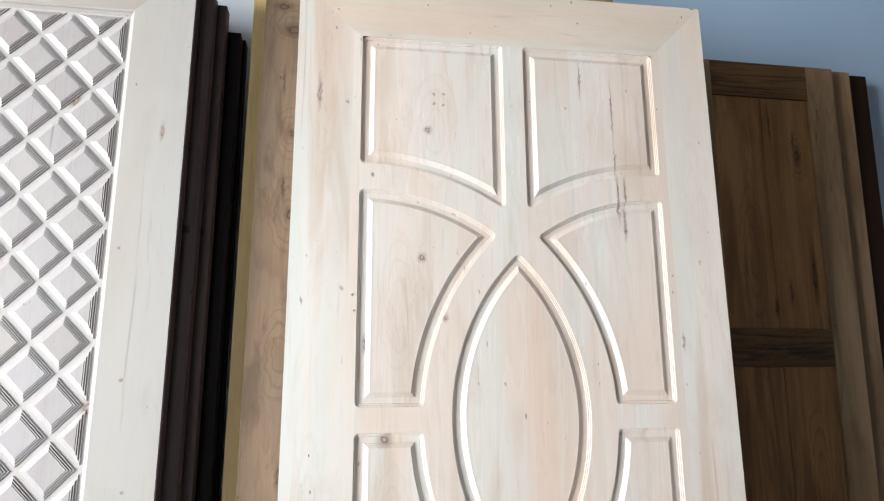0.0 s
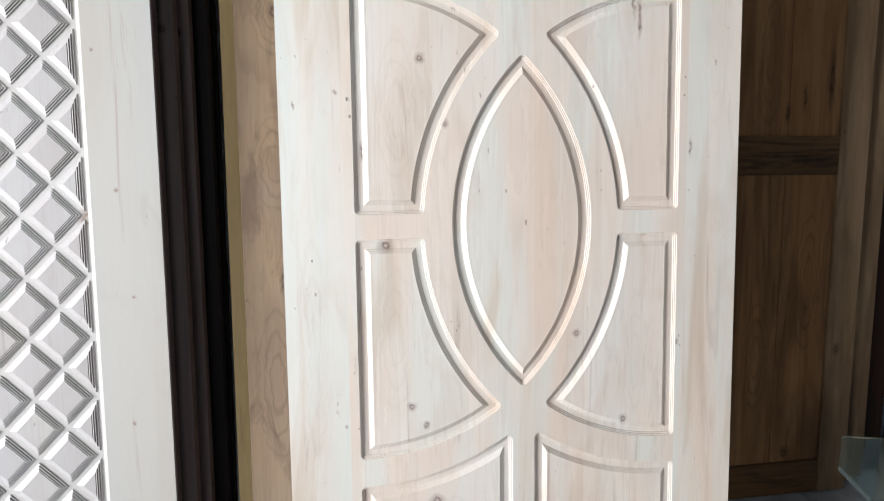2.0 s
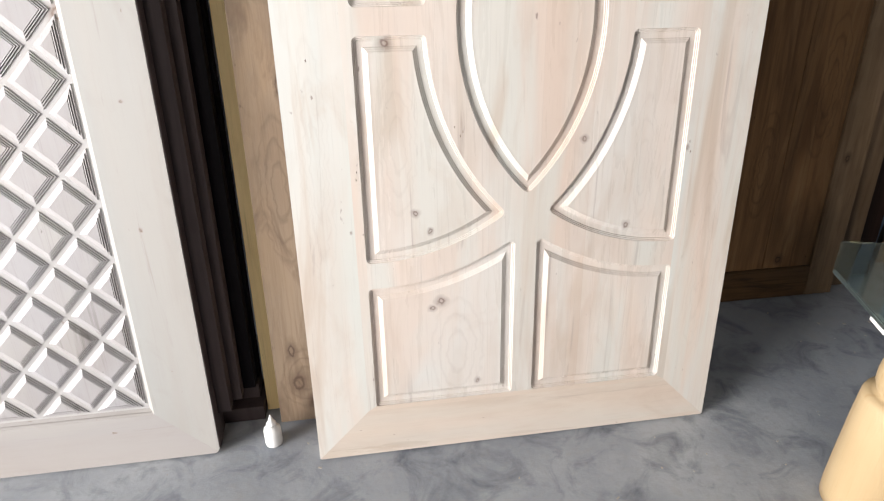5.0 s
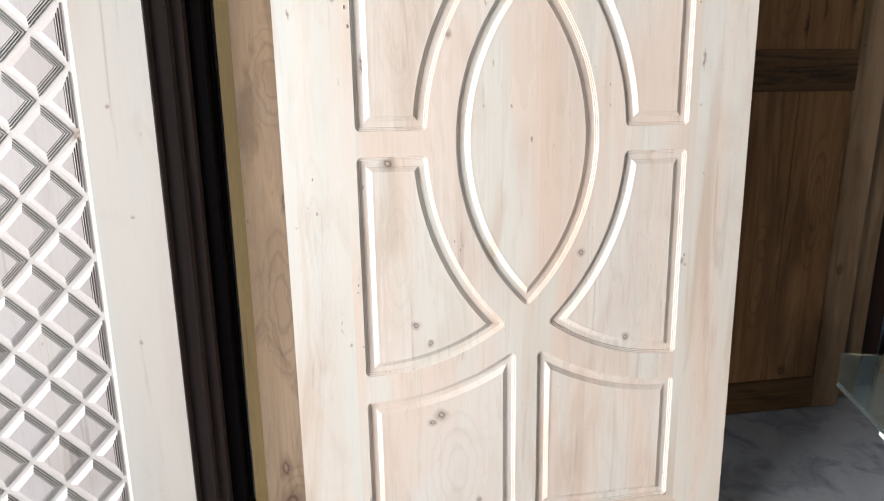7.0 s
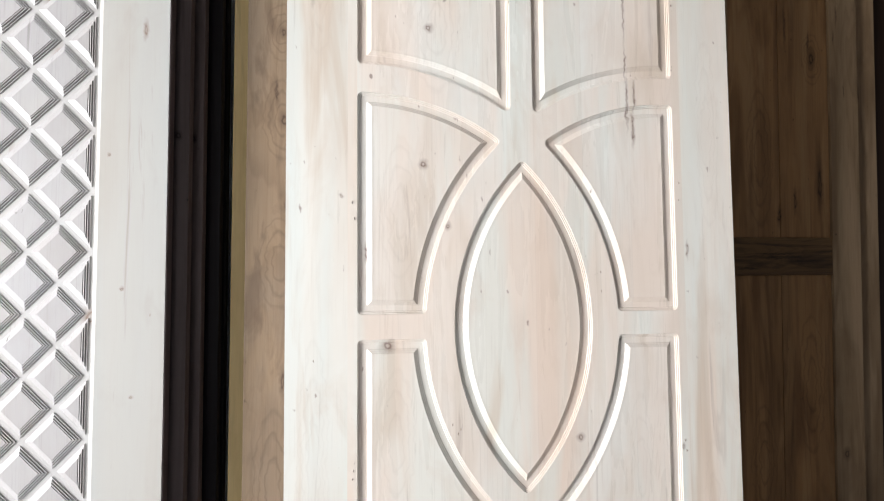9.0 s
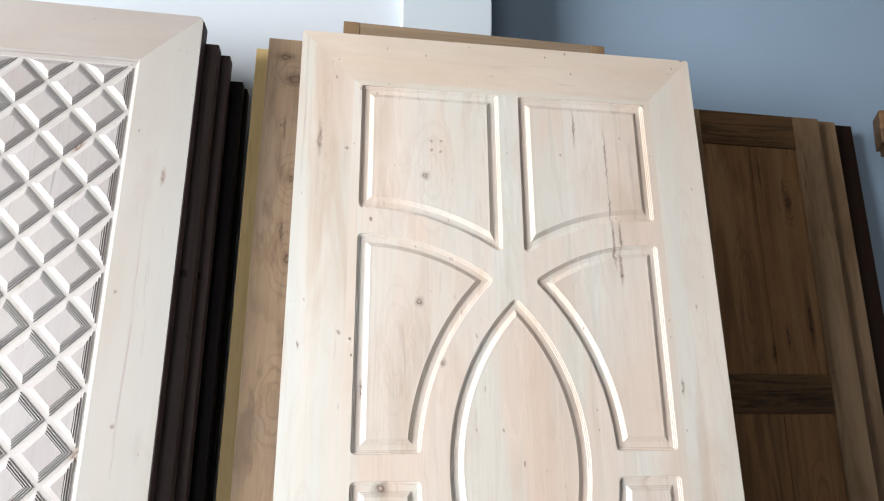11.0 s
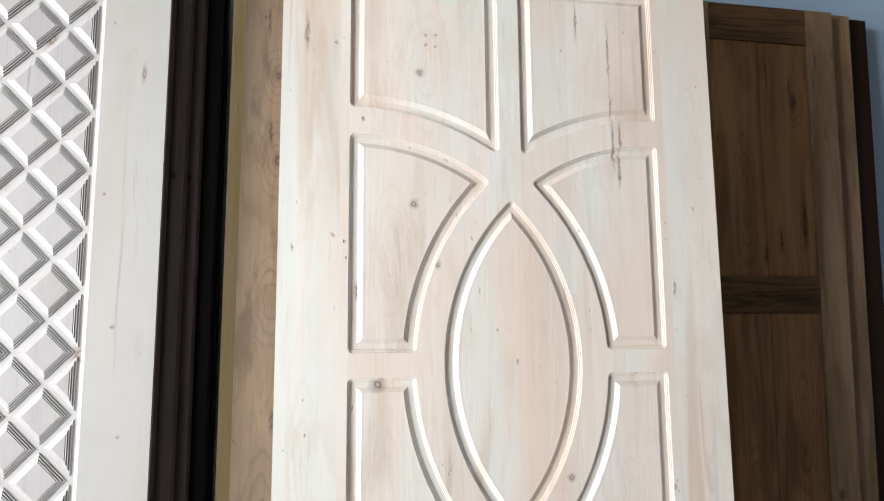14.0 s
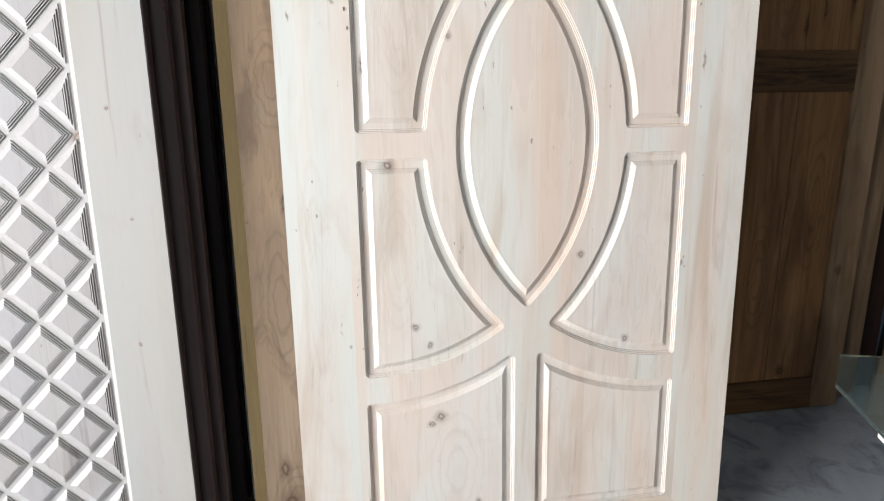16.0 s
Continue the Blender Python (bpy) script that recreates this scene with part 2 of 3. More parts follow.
M_FIELD = wood("bleached_wood_field", whorls=FIELD_WHORLS, swirl=0.3, rough=0.28, shine=0.5, relief=0.07, pores=0.12, pale=(0.635, 0.538, 0.47), deep=(0.436, 0.335, 0.267), wash=(0.582, 0.567, 0.533), knots=KNOTS, streaks=0.16, board=0.118, rings=0.12, stain=(0.136, 0.0873, 0.0727),
               grain_across=20.0, mottle=((PINK, 5.0, 1.1, 0.48, 0.62, 0.75), (SAGE, 6.0, 0.9, 0.50, 0.64, 0.65), (TAN, 9.0, 1.6, 0.54, 0.68, 0.6)))
M_FRAME = wood("bleached_wood_stile", (0.64, 0.565, 0.50), (0.47, 0.38, 0.31), (0.55, 0.575, 0.55), whorls=((0.07, 1.83, 0.03, 0.2), (0.06, 0.75, 0.035, 0.3), (0.99, 1.5, 0.03, 0.25), (0.98, 0.5, 0.03, 0.3)), swirl=0.25, rough=0.32, shine=0.5, relief=0.07, pores=0.12, knots=STILE_KNOTS, streaks=0.18, seed=3.0, rings=0.08, stain=(0.17, 0.12, 0.10),
               grain_across=18.0, mottle=((PINK, 6.0, 0.8, 0.5, 0.64, 0.7), (SAGE, 9.0, 0.7, 0.48, 0.64, 0.7), (TAN, 14.0, 1.4, 0.54, 0.68, 0.6)))
M_RAIL = wood("bleached_wood_rail", (0.611, 0.526, 0.444), (0.441, 0.344, 0.267), (0.54, 0.517, 0.466), rough=0.32, shine=0.5, relief=0.07, pores=0.12, axis="x", streaks=0.16, seed=5.0, rings=0.10, stain=(0.141, 0.0907, 0.069),
              grain_across=18.0, mottle=((PINK, 6.0, 1.2, 0.5, 0.66, 0.45), (TAN, 10.0, 1.6, 0.56, 0.72, 0.4)))
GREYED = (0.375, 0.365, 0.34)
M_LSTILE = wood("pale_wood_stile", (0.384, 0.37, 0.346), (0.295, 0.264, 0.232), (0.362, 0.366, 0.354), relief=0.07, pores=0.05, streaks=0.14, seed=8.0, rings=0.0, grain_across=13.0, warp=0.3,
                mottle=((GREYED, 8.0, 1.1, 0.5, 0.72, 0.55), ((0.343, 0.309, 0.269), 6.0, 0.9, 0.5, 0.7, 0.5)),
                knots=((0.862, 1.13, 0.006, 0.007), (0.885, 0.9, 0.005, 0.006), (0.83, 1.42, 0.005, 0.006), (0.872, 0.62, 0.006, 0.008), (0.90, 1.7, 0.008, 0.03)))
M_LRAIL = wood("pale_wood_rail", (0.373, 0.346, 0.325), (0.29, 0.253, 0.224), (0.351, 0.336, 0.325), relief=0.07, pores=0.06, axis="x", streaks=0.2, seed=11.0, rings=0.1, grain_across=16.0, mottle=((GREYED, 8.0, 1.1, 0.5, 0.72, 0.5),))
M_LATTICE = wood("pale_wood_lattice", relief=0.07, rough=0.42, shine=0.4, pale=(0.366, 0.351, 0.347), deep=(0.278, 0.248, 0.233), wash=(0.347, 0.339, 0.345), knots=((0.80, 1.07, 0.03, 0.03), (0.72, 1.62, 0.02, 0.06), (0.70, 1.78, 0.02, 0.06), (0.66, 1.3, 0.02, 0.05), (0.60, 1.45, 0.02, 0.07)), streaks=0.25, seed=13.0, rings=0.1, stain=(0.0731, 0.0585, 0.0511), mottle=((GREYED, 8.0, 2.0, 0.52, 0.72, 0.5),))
# the pads' wood again, lightened for the light caught between the diamonds
M_RIB_LIT = wood("pale_wood_rib_lit", (0.422, 0.412, 0.401), (0.338, 0.31, 0.288), (0.401, 0.397, 0.394), relief=0.07, pores=0.05, streaks=0.15, seed=14.0, rings=0.0, rough=0.42, shine=0.5, mottle=((GREYED, 8.0, 2.0, 0.56, 0.74, 0.4),), knots=((0.80, 1.07, 0.03, 0.03), (0.72, 1.62, 0.02, 0.06), (0.70, 1.78, 0.02, 0.06)))
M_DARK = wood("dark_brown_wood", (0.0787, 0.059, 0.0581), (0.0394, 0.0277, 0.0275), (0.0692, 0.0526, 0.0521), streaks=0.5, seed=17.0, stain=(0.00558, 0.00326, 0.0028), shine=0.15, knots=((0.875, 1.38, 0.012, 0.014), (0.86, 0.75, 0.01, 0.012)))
# dark brown wood again, with the narrow gap's shade put into its colour
M_DARK_SHADED = wood("dark_brown_wood_shaded", (0.006, 0.0045, 0.006), (0.0025, 0.002, 0.0025), (0.005, 0.004, 0.005), streaks=0.5, seed=18.0, stain=(0.0015, 0.001, 0.001), shine=0.1)
M_BROWN = wood("mid_brown_wood", (0.278, 0.146, 0.06), (0.0675, 0.0309, 0.012), (0.203, 0.11, 0.048), dirt=0.8, streaks=0.5, seed=19.0, stain=(0.027, 0.0121, 0.0054), rings=0.3, knots=R_KNOTS,
               whorls=((0.40, 1.845, 0.04, 0.10), (0.20, 1.5, 0.05, 0.25), (0.38, 0.75, 0.05, 0.25), (0.2, 0.5, 0.05, 0.2)),
               grain_across=28.0, warp=1.2, mottle=(((0.09, 0.0403, 0.0156), 9.0, 0.8, 0.52, 0.66, 0.6), ((0.36, 0.208, 0.0984), 12.0, 1.2, 0.54, 0.68, 0.5)))
M_BROWNRAIL = wood("mid_brown_rail", (0.153, 0.0833, 0.0331), (0.017, 0.0085, 0.0034), (0.102, 0.0544, 0.0221), axis="x", dirt=0.9, streaks=0.9, seed=23.0, stain=(0.017, 0.0085, 0.00425), rings=0.5, knots=((0.25, 2.085, 0.16, 0.006), (0.33, 2.072, 0.13, 0.004), (0.20, 2.102, 0.09, 0.003), (0.28, 1.172, 0.17, 0.008), (0.36, 1.160, 0.10, 0.008), (0.24, 1.183, 0.12, 0.003), (0.15, 1.135, 0.05, 0.006)),
                   grain_across=40.0, warp=1.6, mottle=(((0.0425, 0.0221, 0.0102), 18.0, 2.2, 0.54, 0.66, 0.85),))
M_OLIVE = wood("grey_brown_wood", (0.238, 0.153, 0.085), (0.0808, 0.0459, 0.0229), (0.191, 0.128, 0.0739), dirt=0.75, streaks=0.5, seed=29.0, stain=(0.0425, 0.0255, 0.0153), rings=0.25, knots=OLIVE_KNOTS,
               grain_across=30.0, warp=1.0, mottle=(((0.111, 0.068, 0.0357), 11.0, 1.0, 0.52, 0.66, 0.75), ((0.323, 0.225, 0.14), 7.0, 0.8, 0.52, 0.66, 0.5)))
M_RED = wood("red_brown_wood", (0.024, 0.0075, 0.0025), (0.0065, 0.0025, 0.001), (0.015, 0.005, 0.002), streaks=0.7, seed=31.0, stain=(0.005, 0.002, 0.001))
M_SIDE = wood("tan_wood", (0.325, 0.238, 0.162), (0.15, 0.098, 0.062), (0.27, 0.212, 0.155), streaks=0.45, seed=37.0, stain=(0.08, 0.05, 0.035), rings=0.3, knots=S_KNOTS, whorls=((0.085, 1.53, 0.05, 0.11), (0.085, 1.75, 0.045, 0.08), (0.08, 2.07, 0.07, 0.06), (0.08, 1.18, 0.05, 0.12), (0.07, 0.65, 0.05, 0.2), (0.08, 0.13, 0.07, 0.1)), grain_across=34.0, warp=1.4,
              mottle=(((0.33, 0.225, 0.135), 6.0, 1.6, 0.5, 0.66, 0.45), ((0.18, 0.125, 0.085), 14.0, 3.6, 0.52, 0.66, 0.75)))
M_BACKRAIL = wood("grey_brown_rail", (0.27, 0.20, 0.135), (0.15, 0.105, 0.065), (0.23, 0.18, 0.128), axis="x", streaks=0.5, seed=39.0, stain=(0.08, 0.05, 0.03))
M_YELLOW = wood("yellow_wood", (0.82, 0.62, 0.30), (0.56, 0.40, 0.18), (0.74, 0.57, 0.29), streaks=0.35, seed=41.0, stain=(0.14, 0.09, 0.05))
M_LEG = wood("honey_wood", (0.499, 0.374, 0.215), (0.396, 0.275, 0.142), (0.473, 0.361, 0.215), streaks=0.2, seed=43.0, stain=(0.387, 0.241, 0.103), rough=0.4, rings=0.15)
M_WALL = plaster("white_wall_paint", (0.54, 0.60, 0.665), (0.48, 0.54, 0.61))
# one pale blue paint twice: darkened for the shaded wall, lightened for the pilaster
M_BLUE_SHADED = plaster("pale_blue_paint_shaded", (0.275, 0.385, 0.51), (0.235, 0.34, 0.455))
M_BLUE_LIT = plaster("pale_blue_paint_lit", (0.47, 0.54, 0.595), (0.43, 0.50, 0.555))
# for the unseen ceiling, east and south walls: dark, to cut bounced light
M_CEIL = plaster("bounce_cutting_ceiling", (0.16, 0.16, 0.16), (0.12, 0.12, 0.12))
M_DIM = plaster("bounce_cutting_grey", (0.10, 0.105, 0.115), (0.075, 0.08, 0.085))
M_FLOOR = concrete("worn_concrete")
M_PLASTIC = plain("white_plastic", (0.82, 0.82, 0.80), 0.35)
M_CHIP = plain("wood_chips", (0.42, 0.38, 0.31), 0.8)
M_NAIL = plain("nail_filler", (0.24, 0.19, 0.16), 0.8)
M_RUBBER = plain("white_rubber", (0.75, 0.74, 0.70), 0.6)
M_GLASS, gt, gb = node_material("tabletop_glass")
gb.inputs["Base Color"].default_value = (0.62, 0.76, 0.73, 1)
gb.inputs["Transmission Weight"].default_value = 0.94
gb.inputs["Roughness"].default_value, gb.inputs["IOR"].default_value = 0.03, 1.5

# ---- builders ----


def part(name, bm, material, parent=None, label="", smooth=False, tidy=True):
    me = bpy.data.meshes.new(name)
    if tidy:
        bmesh.ops.recalc_face_normals(bm, faces=bm.faces)
    bm.to_mesh(me)
    bm.free()
    me.materials.append(material)
    if smooth:
        for p in me.polygons:
            p.use_smooth = True
    ob = new(name, me)
    ob.parent = parent
    if label:
        tagged(ob, label)
    return ob


def box(x0, x1, y0, y1, z0, z1, bevel=0.0, into=None):
    bm = into or bmesh.new()
    vs = [bm.verts.new((x, y, z)) for x in (x0, x1) for y in (y0, y1) for z in (z0, z1)]
    fs = [bm.faces.new([vs[i] for i in q]) for q in ((0, 1, 3, 2), (4, 6, 7, 5), (0, 4, 5, 1), (2, 3, 7, 6), (0, 2, 6, 4), (1, 5, 7, 3))]
    if bevel:
        edges = list({e for f in fs for e in f.edges})
        bmesh.ops.bevel(bm, geom=edges, offset=bevel, segments=2, affect="EDGES", profile=0.6)
    return bm


def prism(outline, y0, y1, bevel=0.0, sides=None):
    """A board from its outline in x and z, from depth y0 to y1, its front edges eased."""
    bm = bmesh.new()
    front = [bm.verts.new((x, y0, z)) for x, z in outline]
    back = [bm.verts.new((x, y1, z)) for x, z in outline]
    face = bm.faces.new(front)
    bm.faces.new(back[::-1])
    n = len(outline)
    for i in range(n):
        bm.faces.new((front[i], back[i], back[(i + 1) % n], front[(i + 1) % n]))
    if bevel:
        edges = [bm.edges.get((front[i], front[(i + 1) % n])) for i in (range(n) if sides is None else sides)]
        bmesh.ops.bevel(bm, geom=edges, offset=bevel, segments=2, affect="EDGES", profile=0.6)
    return bm


def slab(outline, z0, z1, bevel=0.0):
    """The same lying flat: outline in x and y."""
    bm = prism([(x, y) for x, y in outline], z0, z1, 0)
    for v in bm.verts:
        v.co = Vector((v.co.x, v.co.z, v.co.y))
    if bevel:
        bmesh.ops.bevel(bm, geom=list(bm.edges), offset=bevel, segments=2, affect="EDGES")
    return bm


def thing(name, m, label, category, group="", kind=""):
    ob = new(name)
    ob.empty_display_size = 0.1
    ob.matrix_world = m
    return tagged(ob, label, category, group, kind or "thing")


def mitred_frame(door, w, h, thick, wide, m_stile, m_rail, worn=0.004, gap=0.0001):
    """Two stiles and two rails, mitred at the corners, the outer corners worn round."""
    def arc(flip):
        pts = [(worn * (1 - math.cos(a)), worn * (1 - math.sin(a))) for a in (0, radians(15), radians(30), radians(45))]
        return pts if flip else [(b, a) for a, b in pts]

    k = wide
    up = arc(True)
    flat = arc(False)
    n = len(up)
    for side in (0, 1):
        loop = [(x, z + gap) for x, z in reversed(up)] + [(x, h - z - gap) for x, z in up] + [(k, h - k - gap), (k, k + gap)]
        part("stile", prism([(x if not side else w - x, z) for x, z in loop], 0, thick, 0.0022, range(2 * n - 1)), m_stile, door)
        loop = [(x + gap, z) for x, z in reversed(flat)] + [(w - x - gap, z) for x, z in flat] + [(w - k - gap, k), (k + gap, k)]
        part("rail", prism([(x, z if not side else h - z) for x, z in loop], 0, thick, 0.0022, range(2 * n - 1)), m_rail, door)


# --- the carved door: panels bounded by lines and by two crossing pairs of circles ---
PROFILE = ((0.0158, 0.0), (0.0148, 0.0021), (0.0124, 0.0020), (0.0114, 0.0042), (0.0090, 0.0041), (0.0080, 0.0063), (0.0050, 0.0063), (0.0, 0.0065),
           (-0.0045, 0.0063), (-0.0070, 0.0043), (-0.0081, 0.0041), (-0.0108, 0.0021), (-0.0119, 0.0019), (-0.0150, 0.0), (-0.0200, 0.0002))


def line(nx, nz, c):
    """Inside where nx x + nz z < c."""
    return ("line", nx, nz, c)


def circle(cx, cz, r, sign):
    """Inside the circle for sign 1, outside it for sign -1."""
    return ("circle", cx, cz, r, sign)


def signed(curve, p):
    if curve[0] == "line":
        return curve[1] * p[0] + curve[2] * p[1] - curve[3]
    return curve[4] * (math.hypot(p[0] - curve[1], p[1] - curve[2]) - curve[3])


def gradient(curve, p):
    if curve[0] == "line":
        return curve[1], curve[2]
    d = math.hypot(p[0] - curve[1], p[1] - curve[2])
    return curve[4] * (p[0] - curve[1]) / d, curve[4] * (p[1] - curve[2]) / d


def crossing(a, b, guess, off):
    p = list(guess)
    for _ in range(30):
        fa, fb = signed(a, p) - off, signed(b, p) - off
        (ax, az), (bx, bz) = gradient(a, p), gradient(b, p)
        det = ax * bz - az * bx
        p[0] -= (fa * bz - fb * az) / det
        p[1] -= (ax * fb - bx * fa) / det
    return p


ROUND_FROM, ROUND_STEPS = 0.004, 6


def outline(curves, corners, off, steps=26):
    """The loop at the distance off outside the panel: curve i runs from corner i to corner i + 1. Its outer corners are rounded."""
    n = len(curves)
    base = min(off, ROUND_FROM)
    swell = off - base
    loop, fans = [], []
    for i in range(n):
        p = crossing(curves[i - 1], curves[i], corners[i], base)
        (ax, az), (bx, bz) = gradient(curves[i - 1], p), gradient(curves[i], p)
        ta, tb = math.atan2(az, ax), math.atan2(bz, bx)
        d = (tb - ta + math.pi) % (2 * math.pi) - math.pi
        fans.append([(p[0] + swell * math.cos(ta + d * k / ROUND_STEPS), p[1] + swell * math.sin(ta + d * k / ROUND_STEPS)) for k in range(ROUND_STEPS + 1)])
    for i in range(n):
        loop += fans[i]
        a, b, c = fans[i][-1], fans[(i + 1) % n][0], curves[i]
        for s in range(1, steps):
            f = s / steps
            p = (a[0] + (b[0] - a[0]) * f, a[1] + (b[1] - a[1]) * f)
            if c[0] == "circle":
                ta, tb = (math.atan2(q[1] - c[2], q[0] - c[1]) for q in (a, b))
                d = (tb - ta + math.pi) % (2 * math.pi) - math.pi
                r = c[3] + c[4] * off
                p = (c[1] + r * math.cos(ta + d * f), c[2] + r * math.sin(ta + d * f))
            loop.append(p)
    return loop


def flat_fill(bm, loops, y, hollow=()):
    """Fills the outlines at depth y, but for what lies inside the hollow panels (curves, outset)."""
    pts, edges = [], []
    for loop in loops:
        n = len(pts)
        pts += [Vector(p) for p in loop]
        edges += [(n + i, n + (i + 1) % len(loop)) for i in range(len(loop))]
    verts, _, faces, *_ = delaunay_2d_cdt(pts, edges, [], 0 if hollow else 1, 1e-6)
    vs = [bm.verts.new((p.x, y, p.y)) for p in verts]
    for f in {frozenset(f): f for f in faces}.values():
        mid = sum((verts[i] for i in f), Vector((0, 0))) / len(f)
        if not any(all(signed(c, mid) < off for c in curves) for curves, off in hollow):
            bm.faces.new([vs[i] for i in f])


def carved_door(m, w, h):
    door = thing("carved_door", m, "bleached pale wooden door carved with an oval and arcs", "door")
    k, thick = 0.131, 0.042
    mitred_frame(door, w, h, thick, k, M_FRAME, M_RAIL)
    cu, cv = w / 2 + 0.0005, 1.0495
    left, right, top = 0.168, 0.168 + 2 * (cu - 0.168), 1.939
    r_in, r_out, mull, bar = 0.502, 0.597, 0.042, 0.0428
    lc, rc = left + 0.002, right - 0.002

    def mirrored(curves, corners, fx, fz):
        out, pts = [], []
        for c in curves:
            if c[0] == "line":
                nx, nz = c[1] * fx, c[2] * fz
                out.append(line(nx, nz, c[3] + (2 * cu * nx if fx < 0 else 0) + (2 * cv * nz if fz < 0 else 0)))
            else:
                out.append(circle(c[1] if fx > 0 else 2 * cu - c[1], c[2] if fz > 0 else 2 * cv - c[2], c[3], c[4]))
        for x, z in corners:
            pts.append((x if fx > 0 else 2 * cu - x, z if fz > 0 else 2 * cv - z))
        return out, pts

    big_l, big_r = circle(lc, cv, r_in, 1), circle(rc, cv, r_in, 1)
    out_l, out_r = circle(lc, cv, r_out, -1), circle(rc, cv, r_out, -1)
    tip = math.sqrt(r_in ** 2 - (cu - lc) ** 2)
    panels = [([big_r, big_l], [(cu, cv - tip), (cu, cv + tip)])]
    corner = [line(-1, 0, -left), line(0, 1, top), line(1, 0, cu - mull), out_l], [(left, cv + r_out), (left, top), (cu - mull, top), (cu - mull, cv + 0.5)]
    side = [line(-1, 0, -left), big_l, out_r, line(0, -1, -(cv + bar))], [(left, cv + bar), (left, cv + r_in), (cu - 0.06, cv + 0.42), (rc - r_out, cv + bar)]
    for fx in (1, -1):
        for fz in (1, -1):
            panels += [mirrored(*corner, fx, fz), mirrored(*side, fx, fz)]
    holes = []
    for curves, corners in panels:
        rings = [(outline(curves, corners, off), depth) for off, depth in PROFILE]
        holes.append(rings[0][0])
        bm = bmesh.new()
        prev = None
        for loop, depth in rings:
            vs = [bm.verts.new((x, depth, z)) for x, z in loop]
            if prev:
                for i in range(len(vs)):
                    j = (i + 1) % len(vs)
                    bm.faces.new((prev[i], prev[j], vs[j], vs[i]))
            prev = vs
        flat_fill(bm, [[p for i, p in enumerate(rings[-1][0]) if math.dist(p, rings[-1][0][i - 1]) > 1e-5]], rings[-1][1])
        bmesh.ops.remove_doubles(bm, verts=bm.verts, dist=2e-5)
        part("carved_panel", bm, M_FIELD, door)
    bm = bmesh.new()
    reach = PROFILE[0][0] + 0.0004
    a0, a1, b0, b1 = left - reach, right + reach, 2 * cv - top - reach, top + reach
    flat_fill(bm, [[(a0, b0), (a1, b0), (a1, b1), (a0, b1)]] + holes, 0.0, [(curves, PROFILE[0][0]) for curves, _ in panels])
    # the flat margin between the carving and the frame, with the frame's own grain
    near, far = [(a0, b0), (a1, b0), (a1, b1), (a0, b1)], [(k, k), (w - k, k), (w - k, h - k), (k, h - k)]
    for n in range(4):
        o = (n + 1) % 4
        face = bm.faces.new([bm.verts.new((x, 0.0, z)) for x, z in (far[n], far[o], near[o], near[n])])
        face.material_index = 2 if n % 2 == 0 else 1
    ground = part("panel_ground", bm, M_FIELD, door)
    ground.data.materials.append(M_FRAME)
    ground.data.materials.append(M_RAIL)
    part("back_board", box(k, w - k, 0.013, thick - 0.004, k, h - k), M_FIELD, door)
    # filled nail holes in the flat parts of the frame
    nail = None
    for x, z, r in ((0.212, 2.065, 2.6), (0.311, 2.054, 3), (0.427, 2.091, 2.4), (0.633, 2.082, 2.6), (0.69, 2.098, 3), (0.704, 2.039, 2.4), (0.42, 1.985, 2.2), (0.998, 2.084, 3.2), (0.093, 2.021, 2.6), (0.498, 1.794, 2.4),
                    (0.518, 1.795, 2.4), (0.137, 1.793, 2.4), (0.141, 1.321, 3.2), (0.146, 1.285, 3), (0.910, 1.338, 2.6), (0.912, 1.379, 2.6), (0.908, 0.775, 2.8), (0.912, 0.751, 2.6), (0.144, 0.747, 2.4), (0.142, 0.73, 2.4),
                    (0.361, 0.834, 3), (0.373, 0.814, 2.8), (0.906, 1.813, 2.6), (0.06, 0.98, 2.4)):
        if nail is None:
            nail = turned([(1.0, 0.0), (0.9, 0.22), (0.5, 0.3)], 9)
            ob = part("nail", nail, M_NAIL, door, "dark filled nail hole")
            nail = ob.data
        else:
            ob = new("nail", nail)
            ob.parent = door
            tagged(ob, "dark filled nail hole")
        ob.location, ob.rotation_euler, ob.scale = (x, 0.0001, z), (radians(90), 0, x * 9), (r * 0.001, r * 0.0013, 0.001)
    # the top is a little out of square: higher towards the hinge side
    for me in {ob.data for ob in door.children if ob.name.split(".")[0] != "nail"}:
        for v in me.vertices:
            v.co.z += (0.018 * v.co.x / w - 0.004) * max(v.co.z - 1.65, 0.0) / 0.45
    return door


# --- the lattice door: raised diamonds with stepped edges in a mitred frame ---
HIGH, PLAIN, CUT = 0.0066, 0.0125, 0.0122
STEPS = ((0.0, 0.0), (0.05, 0.0026), (0.24, 0.0024), (0.27, 0.0), (0.36, 0.0), (0.40, 0.0047), (0.57, 0.0045), (0.60, 0.0012), (0.69, 0.0012), (0.73, 0.0064), (0.88, 0.0062), (0.91, 0.0028), (0.98, 0.0028), (1.0, HIGH))


